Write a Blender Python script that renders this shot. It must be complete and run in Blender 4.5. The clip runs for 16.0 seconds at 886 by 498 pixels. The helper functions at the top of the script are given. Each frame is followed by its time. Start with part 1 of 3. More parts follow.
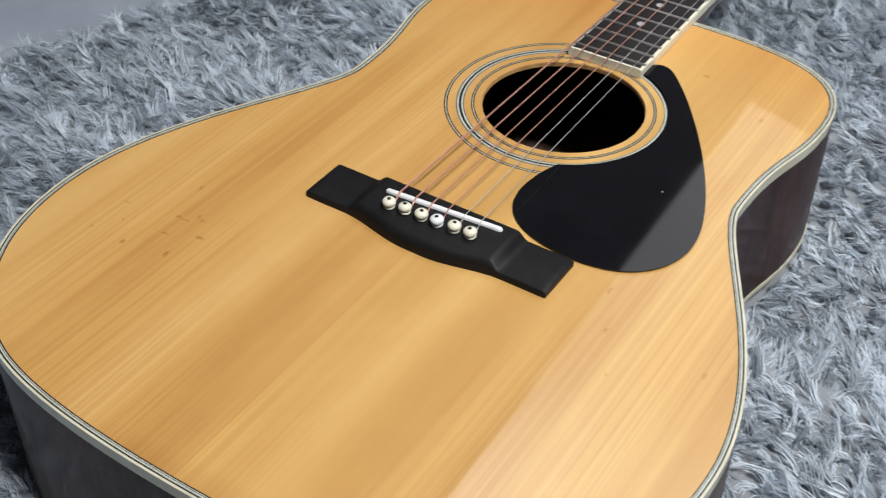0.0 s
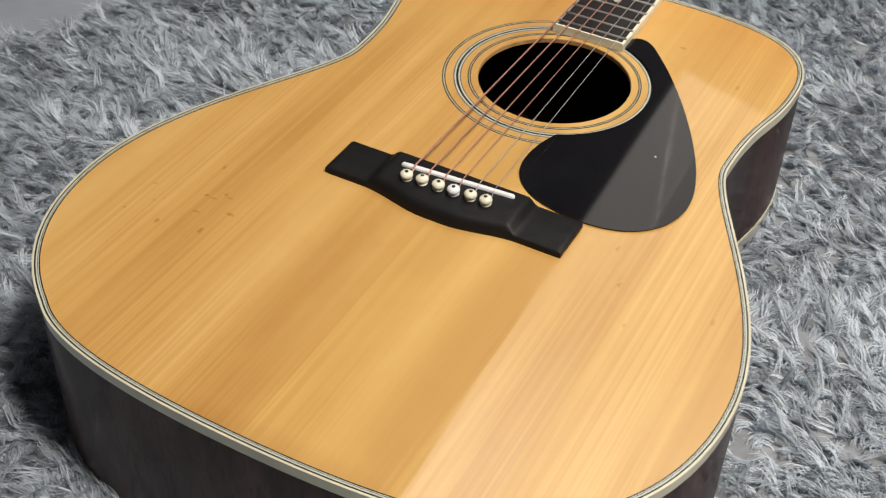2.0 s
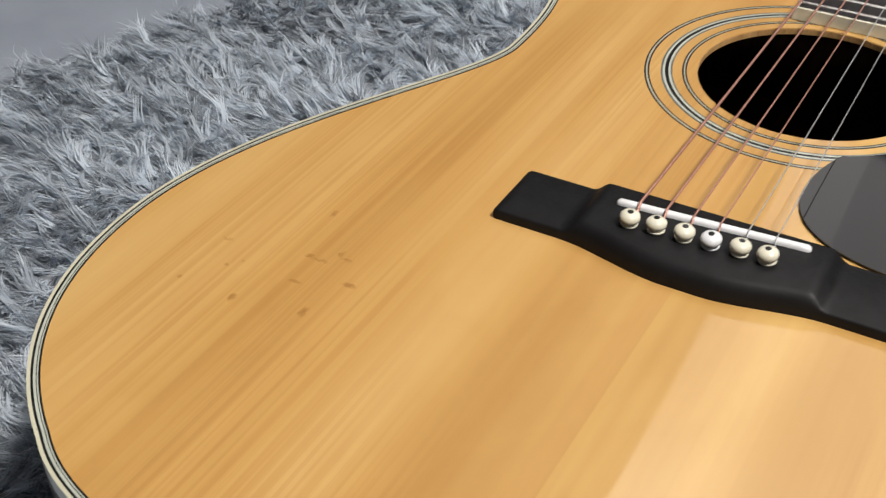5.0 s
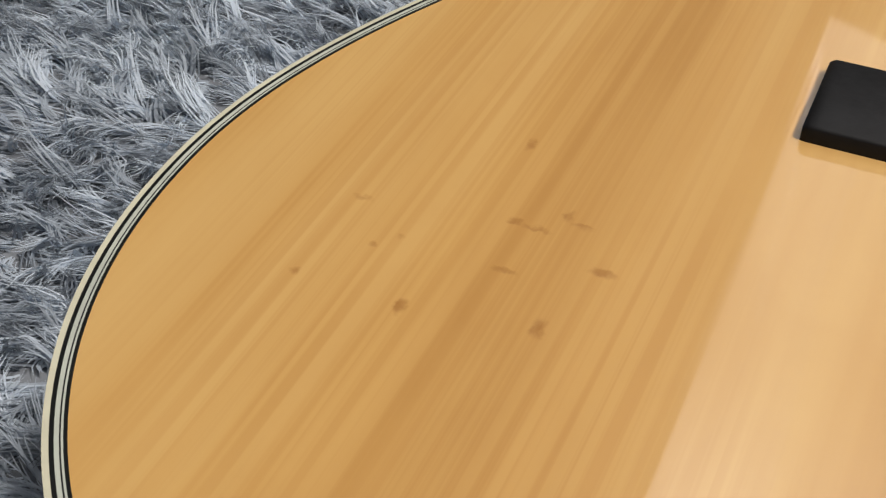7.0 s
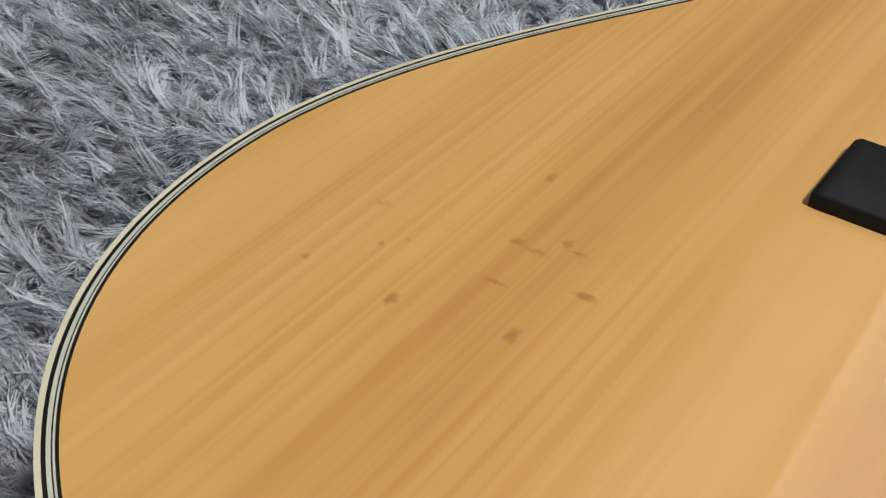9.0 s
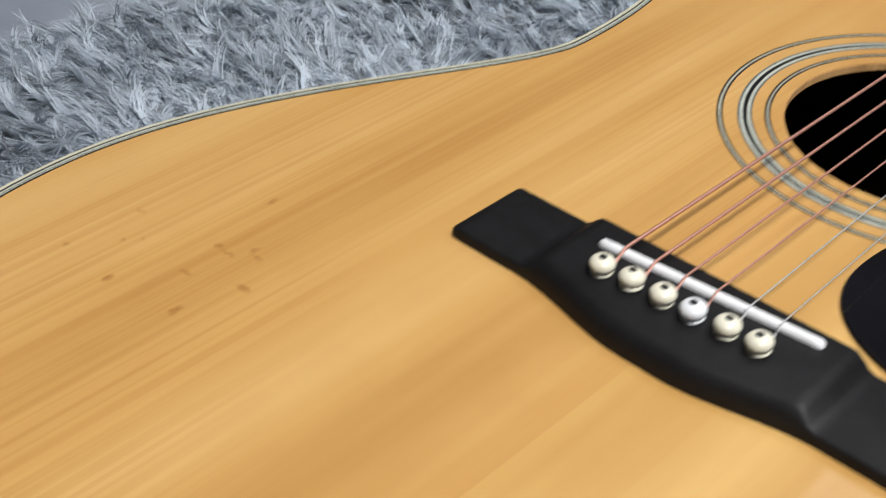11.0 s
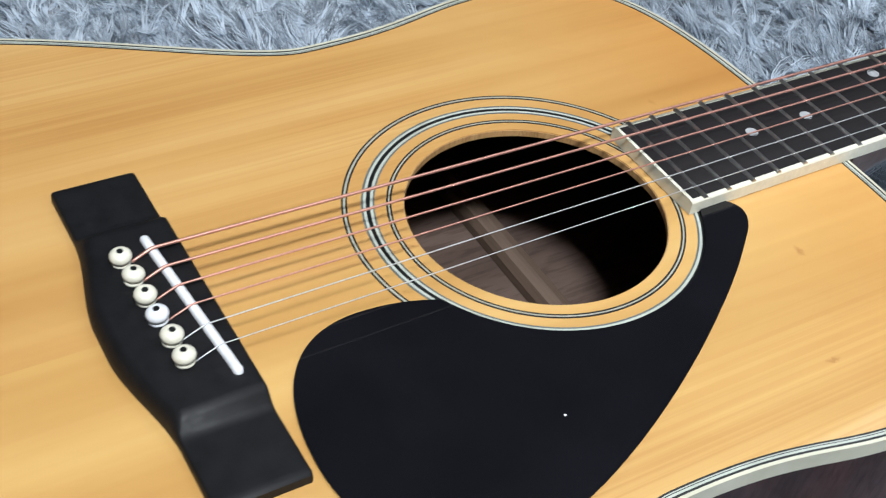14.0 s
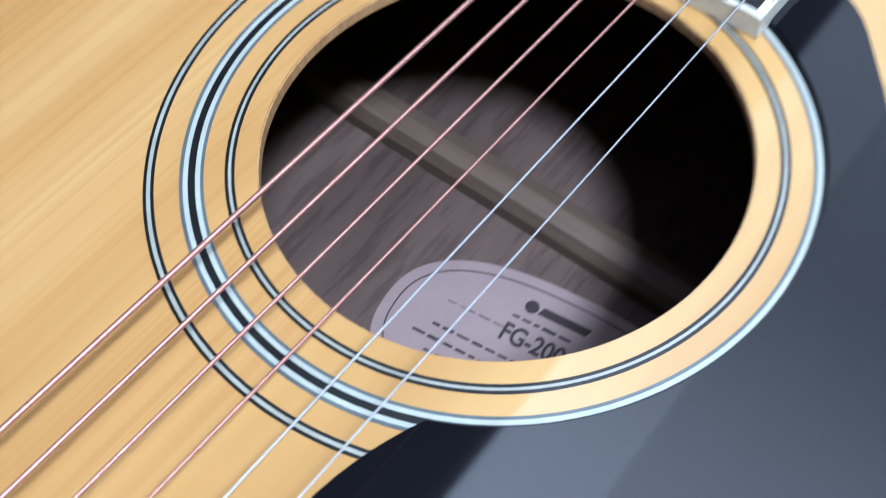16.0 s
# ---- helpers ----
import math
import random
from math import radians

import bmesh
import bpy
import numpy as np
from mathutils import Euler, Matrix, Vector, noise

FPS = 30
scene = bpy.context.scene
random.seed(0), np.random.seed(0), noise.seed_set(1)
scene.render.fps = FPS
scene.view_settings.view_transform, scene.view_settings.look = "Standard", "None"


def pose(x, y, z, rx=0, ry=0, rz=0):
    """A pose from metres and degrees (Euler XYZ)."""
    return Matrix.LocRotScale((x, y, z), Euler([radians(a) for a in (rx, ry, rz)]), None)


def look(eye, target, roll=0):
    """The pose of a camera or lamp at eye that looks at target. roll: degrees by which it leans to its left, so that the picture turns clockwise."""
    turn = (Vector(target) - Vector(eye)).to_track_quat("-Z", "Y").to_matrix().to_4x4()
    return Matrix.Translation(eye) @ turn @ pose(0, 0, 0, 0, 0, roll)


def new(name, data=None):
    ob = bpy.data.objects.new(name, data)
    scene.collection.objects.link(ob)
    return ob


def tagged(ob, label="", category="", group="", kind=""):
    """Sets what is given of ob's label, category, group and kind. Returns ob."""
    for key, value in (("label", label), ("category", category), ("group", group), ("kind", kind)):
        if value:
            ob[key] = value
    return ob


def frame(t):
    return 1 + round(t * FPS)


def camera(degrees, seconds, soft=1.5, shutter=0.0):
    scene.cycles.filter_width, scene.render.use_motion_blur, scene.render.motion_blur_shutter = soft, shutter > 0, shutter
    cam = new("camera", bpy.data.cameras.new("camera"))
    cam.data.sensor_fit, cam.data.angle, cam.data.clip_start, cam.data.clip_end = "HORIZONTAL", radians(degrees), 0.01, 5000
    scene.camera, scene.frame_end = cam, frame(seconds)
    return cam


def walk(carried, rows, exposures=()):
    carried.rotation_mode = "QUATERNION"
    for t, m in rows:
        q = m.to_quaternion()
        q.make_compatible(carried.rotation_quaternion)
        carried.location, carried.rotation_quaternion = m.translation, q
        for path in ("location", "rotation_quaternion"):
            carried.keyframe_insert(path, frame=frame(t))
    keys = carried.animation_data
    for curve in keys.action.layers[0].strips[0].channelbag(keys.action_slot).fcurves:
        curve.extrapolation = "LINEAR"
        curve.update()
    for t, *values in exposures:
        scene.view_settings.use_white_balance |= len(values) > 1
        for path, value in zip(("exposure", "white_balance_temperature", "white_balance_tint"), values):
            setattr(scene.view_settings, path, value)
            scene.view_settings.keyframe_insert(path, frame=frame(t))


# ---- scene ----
cam = camera(39.13, 16.0, soft=1.2, shutter=0.4)
walk(cam, [
    (0.0, pose(0.2827, -0.5784, 0.5483, 50.022, -0.670, 33.052)),
    (0.5, pose(0.2870, -0.6252, 0.5673, 50.518, -2.001, 30.429)),
    (1.0, pose(0.2880, -0.6497, 0.5829, 50.228, -2.529, 29.973)),
    (1.5, pose(0.2738, -0.6540, 0.5816, 49.479, -2.340, 29.376)),
    (2.0, pose(0.2537, -0.6413, 0.5736, 49.035, -1.598, 28.653)),
    (2.5, pose(0.2235, -0.6345, 0.5700, 48.755, -0.754, 27.518)),
    (3.0, pose(0.1939, -0.6406, 0.5676, 50.042, 0.016, 25.568)),
    (3.5, pose(0.1584, -0.6397, 0.5410, 53.993, 0.146, 25.090)),
    (4.0, pose(0.1443, -0.5934, 0.4902, 55.451, 0.075, 27.968)),
    (4.2, pose(0.1384, -0.5720, 0.4660, 55.083, -0.167, 29.527)),
    (6.3, pose(-0.0158, -0.4036, 0.3159, 49.876, 0.281, 26.921)),
    (6.5, pose(-0.0346, -0.3966, 0.3014, 49.379, 0.237, 25.867)),
    (7.0, pose(-0.0511, -0.3956, 0.2890, 49.254, -0.073, 24.916)),
    (7.5, pose(-0.0493, -0.3946, 0.2937, 50.507, -0.917, 23.779)),
    (8.0, pose(-0.0501, -0.3977, 0.2955, 51.095, -1.294, 23.404)),
    (8.5, pose(-0.0423, -0.4032, 0.2918, 52.211, -2.215, 27.496)),
    (8.7, pose(-0.0325, -0.4034, 0.2896, 52.438, -2.399, 30.686)),
    (10.8, pose(0.1202, -0.3864, 0.3333, 53.817, 0.278, 43.534)),
    (11.0, pose(0.1373, -0.3781, 0.3502, 53.263, -0.223, 44.703)),
    (11.5, pose(0.1800, -0.3456, 0.3698, 54.195, -0.680, 48.511)),
    (12.0, pose(0.2327, -0.3259, 0.3948, 52.126, -3.627, 51.963)),
    (12.5, pose(0.2500, -0.3040, 0.3934, 50.236, -3.249, 54.741)),
    (13.0, pose(0.2516, -0.2876, 0.4008, 50.135, -3.483, 54.446)),
    (13.5, pose(0.2828, -0.2618, 0.4197, 49.424, -5.458, 57.678)),
    (14.0, pose(0.2744, -0.2356, 0.4252, 47.833, -5.983, 59.931)),
    (14.5, pose(0.2453, -0.1903, 0.4064, 45.621, -4.776, 59.188)),
    (15.0, pose(0.1737, -0.1553, 0.3837, 44.093, -3.142, 53.117)),
    (15.3, pose(0.1510, -0.1395, 0.3687, 42.490, -0.630, 48.930)),
    (15.5, pose(0.1338, -0.1382, 0.3569, 40.590, -0.424, 45.797)),
    (15.7, pose(0.1274, -0.1265, 0.3478, 37.660, 2.512, 44.059)),
    (16.0, pose(0.1017, -0.1194, 0.3251, 33.674, 4.118, 39.678)),
], exposures=[
    (0.0, 0.28, 6250, 9), (0.6, 0.27, 6650, 9), (1.5, 0.25, 7050, 10), (3.0, 0.26, 7000, 10), (4.0, 0.43, 6700, 10), (6.3, 0.15, 6650, 11), (8.7, 0.15, 6600, 11),
    (10.8, 0.3, 6350, 10), (11.5, 0.52, 6050, 7), (12.5, 0.51, 5800, 6), (14.5, 0.43, 5700, 7), (15.3, 0.40, 5150, 9), (16.0, 0.61, 4800, 9),
])

# ---------------------------------------------------------------- world, lights
TOP = 0.128  # height of the soundboard above the floor

world = bpy.data.worlds.new("world")
scene.world = world
world.use_nodes = True
world.node_tree.nodes["Background"].inputs[0].default_value = (0.75, 0.85, 1.0, 1)
world.node_tree.nodes["Background"].inputs[1].default_value = 0.05

KEY_AT = (1.13, -0.46, 2.36)
key = new("ceiling_lamp_light", bpy.data.lights.new("ceiling_lamp_light", "AREA"))
key.data.shape, key.data.size = "DISK", 0.40
key.data.energy = 66
key.data.color = (1.0, 0.96, 0.9)
key.matrix_world = look(KEY_AT, (0, 0, TOP))


# ---------------------------------------------------------------- materials
def material(name, base=(0.5, 0.5, 0.5), rough=0.5, metal=0.0, coat=0.0, coat_rough=0.05):
    m = bpy.data.materials.new(name)
    m.use_nodes = True
    b = m.node_tree.nodes["Principled BSDF"]
    b.inputs["Base Color"].default_value = (*base, 1)
    b.inputs["Roughness"].default_value = rough
    b.inputs["Metallic"].default_value = metal
    b.inputs["Coat Weight"].default_value = coat
    b.inputs["Coat Roughness"].default_value = coat_rough
    return m, m.node_tree, b


def node(nt, kind, **values):
    n = nt.nodes.new(kind)
    for k, v in values.items():
        if k in n.inputs:
            n.inputs[k].default_value = v
        else:
            setattr(n, k, v)
    return n


def coords(nt, scale=(1, 1, 1), turn=(0, 0, 0), source="Object"):
    c = node(nt, "ShaderNodeTexCoord")
    m = node(nt, "ShaderNodeMapping")
    m.inputs["Scale"].default_value = scale
    m.inputs["Rotation"].default_value = turn
    nt.links.new(c.outputs[source], m.inputs["Vector"])
    return m.outputs["Vector"]


def noise_tex(nt, vec, scale, detail=3.0, rough=0.5, distort=0.0):
    n = node(nt, "ShaderNodeTexNoise")
    n.inputs["Scale"].default_value = scale
    n.inputs["Detail"].default_value = detail
    n.inputs["Roughness"].default_value = rough
    n.inputs["Distortion"].default_value = distort
    nt.links.new(vec, n.inputs["Vector"])
    return n.outputs["Fac"]


def ramp(nt, fac, stops):
    r = node(nt, "ShaderNodeValToRGB")
    e = r.color_ramp.elements
    while len(e) < len(stops):
        e.new(0.5)
    for k, (at, col) in enumerate(stops):
        e[k].position, e[k].color = at, (*col, 1) if len(col) == 3 else col
    nt.links.new(fac, r.inputs[0])
    return r.outputs[0]


def mix(nt, kind, a, b, fac):
    n = node(nt, "ShaderNodeMix")
    n.data_type, n.blend_type = "RGBA", kind
    for sock, v in ((n.inputs[0], fac), (n.inputs[6], a), (n.inputs[7], b)):
        if hasattr(v, "links"):
            nt.links.new(v, sock)
        elif isinstance(v, tuple):
            sock.default_value = (*v, 1)
        else:
            sock.default_value = v
    return n.outputs[2]


def math_node(nt, op, a, b=0.0):
    n = node(nt, "ShaderNodeMath", operation=op)
    for sock, v in ((n.inputs[0], a), (n.inputs[1], b)):
        if hasattr(v, "links"):
            nt.links.new(v, sock)
        else:
            sock.default_value = v
    return n.outputs[0]


def bump(nt, b, height, strength=0.2, distance=0.001, sock="Normal"):
    n = node(nt, "ShaderNodeBump")
    n.inputs["Strength"].default_value, n.inputs["Distance"].default_value = strength, distance
    nt.links.new(height, n.inputs["Height"])
    nt.links.new(n.outputs[0], b.inputs[sock])
    return n


# dents in the lacquer: x, y, radius along and across the grain, depth of the mark
DENTS = (
    (-0.153, -0.244, 0.0012, 0.0011, 0.8), (-0.130, -0.2445, 0.0024, 0.0013, 1.0), (-0.1044, -0.239, 0.0030, 0.0016, 1.0),
    (-0.0987, -0.2196, 0.0014, 0.0030, 0.9), (-0.1267, -0.186, 0.0026, 0.0012, 0.8), (-0.1517, -0.218, 0.0010, 0.0025, 0.6),
    (-0.1161, -0.227, 0.0009, 0.0026, 0.7), (-0.143, -0.231, 0.0011, 0.0010, 0.7), (-0.139, -0.226, 0.0010, 0.0009, 0.5),
    (-0.120, -0.212, 0.0012, 0.0018, 0.8), (-0.115, -0.2125, 0.0009, 0.0035, 0.7), (-0.1105, -0.206, 0.0022, 0.0012, 0.8),
    (-0.107, -0.208, 0.0009, 0.0030, 0.7), (0.1132, -0.1627, 0.0022, 0.0012, 0.9), (0.059, 0.0795, 0.0018, 0.0028, 0.9),
    (0.1069, 0.0516, 0.0032, 0.0010, 0.8), (0.101, -0.136, 0.0030, 0.0013, 0.7), (0.127, -0.190, 0.0020, 0.0011, 0.6),
    (0.166, -0.165, 0.0030, 0.0014, 0.6), (-0.040, 0.085, 0.0012, 0.0025, 0.4), (0.02, -0.349, 0.014, 0.075, 0.4), (0.0, -0.352, 0.008, 0.03, 0.35),
)


def spruce(name, seed, pale, warm, red=1.0, shift=0.0):
    """Aged spruce under glossy lacquer, grain along y; pale (a painted sheen) and warm shift the two book-matched
    halves.
    """
    m, nt, b = material(name, rough=0.42, coat=1.0, coat_rough=0.035)
    c = node(nt, "ShaderNodeTexCoord").outputs["Object"]

    def stretched(sx, sy):
        mp = node(nt, "ShaderNodeMapping")
        mp.inputs["Scale"].default_value = (sx, sy, 1)
        mp.inputs["Location"].default_value = (seed - shift, seed * 0.7, 0)
        nt.links.new(c, mp.inputs["Vector"])
        return mp.outputs["Vector"]

    broad = noise_tex(nt, stretched(1, 0.055), 30, 3, 0.55, 0.15)
    band = noise_tex(nt, stretched(1, 0.014), 105, 3, 0.55)
    fine = noise_tex(nt, stretched(1, 0.0045), 560, 2, 0.55)
    silk = noise_tex(nt, stretched(1, 0.35), 60, 3, 0.6, 0.8)
    base = ramp(nt, broad, [(0.30, tuple(v * pale for v in (0.465 * red, 0.250, 0.072 * warm))), (0.52, tuple(v * pale for v in (0.56 * red, 0.328, 0.108 * warm))),
                            (0.72, tuple(v * pale for v in (0.615 * red, 0.388, 0.147 * warm)))])
    bands = ramp(nt, band, [(0.32, (0.88, 0.79, 0.68)), (0.60, (1, 1, 1))])
    base = mix(nt, "MULTIPLY", base, bands, 0.30)
    lines = ramp(nt, fine, [(0.39, (0.85, 0.76, 0.64)), (0.57, (1, 1, 1))])
    patchy = ramp(nt, noise_tex(nt, stretched(1, 0.5), 9, 2), [(0.44, (0.05, 0.05, 0.05)), (0.62, (0.62, 0.62, 0.62))])
    base = mix(nt, "MULTIPLY", base, lines, patchy)
    base = mix(nt, "SOFT_LIGHT", base, ramp(nt, silk, [(0.3, (0.38, 0.38, 0.38)), (0.7, (0.62, 0.62, 0.62))]), 0.2)
    # aged amber and painted-in shade deepen the colour towards the shoulders
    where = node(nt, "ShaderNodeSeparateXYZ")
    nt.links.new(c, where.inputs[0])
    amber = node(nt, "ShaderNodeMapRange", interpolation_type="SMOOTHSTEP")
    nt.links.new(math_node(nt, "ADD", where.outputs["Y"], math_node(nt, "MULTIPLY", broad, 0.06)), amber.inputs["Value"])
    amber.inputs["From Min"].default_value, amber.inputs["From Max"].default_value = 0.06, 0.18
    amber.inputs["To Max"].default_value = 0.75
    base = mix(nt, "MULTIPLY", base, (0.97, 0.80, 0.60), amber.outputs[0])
    mark = None
    wob = node(nt, "ShaderNodeTexNoise")
    wob.inputs["Scale"].default_value = 420
    nt.links.new(c, wob.inputs["Vector"])
    wobble = node(nt, "ShaderNodeVectorMath", operation="MULTIPLY_ADD")
    nt.links.new(wob.outputs["Color"], wobble.inputs[0])
    wobble.inputs[1].default_value = (0.003, 0.003, 0)
    nt.links.new(c, wobble.inputs[2])
    for x, y, along, across, depth in DENTS:
        mp = node(nt, "ShaderNodeMapping", vector_type="TEXTURE")
        mp.inputs["Location"].default_value = (x + 0.0015, y + 0.0015, 0)
        mp.inputs["Scale"].default_value = (across * 0.75, along * 0.75, 1)
        nt.links.new(wobble.outputs[0], mp.inputs["Vector"])
        ln = node(nt, "ShaderNodeVectorMath", operation="LENGTH")
        nt.links.new(mp.outputs[0], ln.inputs[0])
        mr = node(nt, "ShaderNodeMapRange", interpolation_type="SMOOTHSTEP")
        nt.links.new(ln.outputs["Value"], mr.inputs["Value"])
        mr.inputs["From Min"].default_value, mr.inputs["From Max"].default_value = 1.7, 0.2
        mr.inputs["To Min"].default_value, mr.inputs["To Max"].default_value = 0, depth
        mark = mr.outputs[0] if mark is None else math_node(nt, "MAXIMUM", mark, mr.outputs[0])
    base = mix(nt, "MULTIPLY", base, (0.52, 0.36, 0.22), math_node(nt, "MULTIPLY", mark, 0.62))
    nt.links.new(base, b.inputs["Base Color"])
    wave = noise_tex(nt, stretched(1, 0.25), 22, 2)
    relief = math_node(nt, "SUBTRACT", math_node(nt, "ADD", math_node(nt, "MULTIPLY", wave, 0.6), math_node(nt, "MULTIPLY", fine, 0.02)),
                       math_node(nt, "MULTIPLY", mark, 0.16))
    bump(nt, b, relief, 0.5, 0.0006, "Coat Normal")
    bump(nt, b, relief, 0.5, 0.0006)
    return m


def wood(name, dark, mid, light, scale=60, rough=0.45, coat=0.0, stretch=(1, 0.06, 1), pore=0.5, coat_rough=0.06):
    m, nt, b = material(name, rough=rough, coat=coat, coat_rough=coat_rough)
    v = coords(nt, stretch)
    g = noise_tex(nt, v, scale, 4, 0.6, 0.6)
    base = ramp(nt, g, [(0.3, dark), (0.5, mid), (0.72, light)])
    p = noise_tex(nt, v, scale * 9, 2, 0.6)
    base = mix(nt, "MULTIPLY", base, ramp(nt, p, [(0.38, (0.45, 0.4, 0.38)), (0.5, (1, 1, 1))]), pore)
    nt.links.new(base, b.inputs["Base Color"])
    bump(nt, b, p, 0.25, 0.0004)
    return m


def plain(name, base, rough, coat=0.0, metal=0.0, vary=0.12, scale=90, relief=0.05, coat_rough=0.05):
    """One colour with faint cloudiness, fine scuffs in the gloss and a little relief."""
    m, nt, b = material(name, base, rough, metal, coat, coat_rough)
    v = coords(nt)
    g = noise_tex(nt, v, scale, 4, 0.6)
    lo, hi = tuple(c * (1 - vary) for c in base), tuple(min(1, c * (1 + vary)) for c in base)
    nt.links.new(ramp(nt, g, [(0.3, lo), (0.7, hi)]), b.inputs["Base Color"])
    rr = node(nt, "ShaderNodeMapRange")
    nt.links.new(noise_tex(nt, v, scale * 3, 3), rr.inputs["Value"])
    rr.inputs["To Min"].default_value, rr.inputs["To Max"].default_value = rough * 0.8, min(1, rough * 1.2)
    nt.links.new(rr.outputs[0], b.inputs["Roughness"])
    bump(nt, b, noise_tex(nt, v, scale * 6, 3), relief, 0.0004)
    return m


# treble half lighter: the sheen of its grain direction is put into the colour
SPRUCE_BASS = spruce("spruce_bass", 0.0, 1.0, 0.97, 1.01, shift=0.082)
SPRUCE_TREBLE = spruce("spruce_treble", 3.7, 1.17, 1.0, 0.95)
ROSEWOOD = wood("rosewood", (0.018, 0.008, 0.008), (0.042, 0.020, 0.019), (0.075, 0.038, 0.034), 45, 0.5, 0.22, (1, 1, 0.25), 0.5)
ROSEWOOD.node_tree.nodes["Principled BSDF"].inputs["Specular IOR Level"].default_value = 0.15
INSIDE = wood("inside_back_wood", (0.068, 0.043, 0.033), (0.102, 0.067, 0.053), (0.138, 0.095, 0.076), 40, 0.7, 0, (1, 0.12, 1), 0.55)
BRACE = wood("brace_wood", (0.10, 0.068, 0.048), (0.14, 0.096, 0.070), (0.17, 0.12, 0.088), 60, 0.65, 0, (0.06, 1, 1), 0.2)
EDGE = wood("soundhole_edge_wood", (0.36, 0.20, 0.08), (0.46, 0.27, 0.11), (0.55, 0.34, 0.15), 120, 0.5, 0, (1, 1, 0.2), 0.4)
NECK = wood("neck_wood", (0.05, 0.022, 0.014), (0.085, 0.04, 0.025), (0.12, 0.06, 0.036), 45, 0.4, 0.8, (1, 0.08, 1), 0.3)
EBONY = plain("black_bridge_wood", (0.006, 0.006, 0.007), 0.55, 0.0, vary=0.3, scale=160, relief=0.1, coat_rough=0.3)
EBONY.node_tree.nodes["Principled BSDF"].inputs["Specular IOR Level"].default_value = 0.26
FRETBOARD = wood("fretboard_wood", (0.008, 0.007, 0.008), (0.011, 0.009, 0.010), (0.015, 0.012, 0.012), 90, 0.5, 0, (1, 0.05, 1), 0.4)
PICKGUARD = plain("black_pickguard", (0.006, 0.006, 0.008), 0.045, 0.0, vary=0.3, scale=14, relief=0.006)
PICKGUARD.node_tree.nodes["Principled BSDF"].inputs["Specular IOR Level"].default_value = 0.5
CREAM = plain("cream_binding", (0.58, 0.56, 0.43), 0.3, 0.7, vary=0.1, scale=45)
IVORY = plain("white_purfling", (0.47, 0.50, 0.44), 0.35, 0.6, vary=0.12)
AGED = plain("aged_grey_purfling", (0.40, 0.40, 0.33), 0.35, 0.6, vary=0.15)
BLACK = plain("black_purfling", (0.006, 0.007, 0.007), 0.4, 0.3, vary=0.3)
GREY = plain("grey_purfling", (0.11, 0.13, 0.13), 0.35, 0.6, vary=0.2)
PIN = plain("ivory_plastic", (0.72, 0.70, 0.58), 0.25, 0.5, vary=0.07, scale=300)
PIN_WHITE = plain("white_plastic", (0.74, 0.76, 0.80), 0.25, 0.5, vary=0.05, scale=300)
SADDLE = plain("saddle_plastic", (0.78, 0.79, 0.82), 0.3, 0.3, vary=0.05, scale=300)
FRET = plain("nickel_fret", (0.55, 0.54, 0.52), 0.32, 0, 1.0, vary=0.15, scale=300)
BRONZE = plain("copper_winding", (0.62, 0.33, 0.265), 0.47, 0, 0.8, vary=0.12, scale=700)
STEEL = plain("plain_steel", (0.64, 0.645, 0.65), 0.42, 0, 0.75, vary=0.08, scale=500)
PEARL = plain("pearl_dot", (0.38, 0.39, 0.40), 0.25, 0.6, vary=0.15, scale=400)
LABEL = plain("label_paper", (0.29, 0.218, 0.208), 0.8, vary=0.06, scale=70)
INK = plain("label_ink", (0.03, 0.022, 0.022), 0.7, vary=0.2)


# ---------------------------------------------------------------- mesh helpers
def part(name, bm, mat, parent, label="", smooth=False):
    me = bpy.data.meshes.new(name)
    bmesh.ops.recalc_face_normals(bm, faces=bm.faces)
    bm.to_mesh(me)
    bm.free()
    me.materials.append(mat)
    if smooth:
        me.polygons.foreach_set("use_smooth", [True] * len(me.polygons))
    ob = new(name, me)
    ob.parent = parent
    if label:
        tagged(ob, label)
    return ob


def thing(name, label, category, at=(0, 0, 0), **tags):
    ob = new(name)
    ob.location = at
    ob.empty_display_size = 0.05
    return tagged(ob, label, category, **tags)


def prism(bm, loop, z0, z1):
    """A solid between two heights over a closed loop of (x, y)."""
    n = len(loop)
    lo = [bm.verts.new((x, y, z0)) for x, y in loop]
    hi = [bm.verts.new((x, y, z1)) for x, y in loop]
    for k in range(n):
        bm.faces.new((lo[k], lo[(k + 1) % n], hi[(k + 1) % n], hi[k]))
    bm.faces.new(hi)
    bm.faces.new(lo[::-1])


def band(bm, outer, inner, z0, z1):
    """A closed ring between two loops of the same count; z0 and z1 may be functions of (x, y)."""
    n = len(outer)
    f0 = z0 if callable(z0) else (lambda x, y: z0)
    f1 = z1 if callable(z1) else (lambda x, y: z1)
    a = [bm.verts.new((x, y, f0(x, y))) for x, y in outer]
    b = [bm.verts.new((x, y, f1(x, y))) for x, y in outer]
    c = [bm.verts.new((x, y, f1(x, y))) for x, y in inner]
    d = [bm.verts.new((x, y, f0(x, y))) for x, y in inner]
    for k in range(n):
        j = (k + 1) % n
        for p, q in ((a, b), (b, c), (c, d), (d, a)):
            bm.faces.new((p[k], p[j], q[j], q[k]))


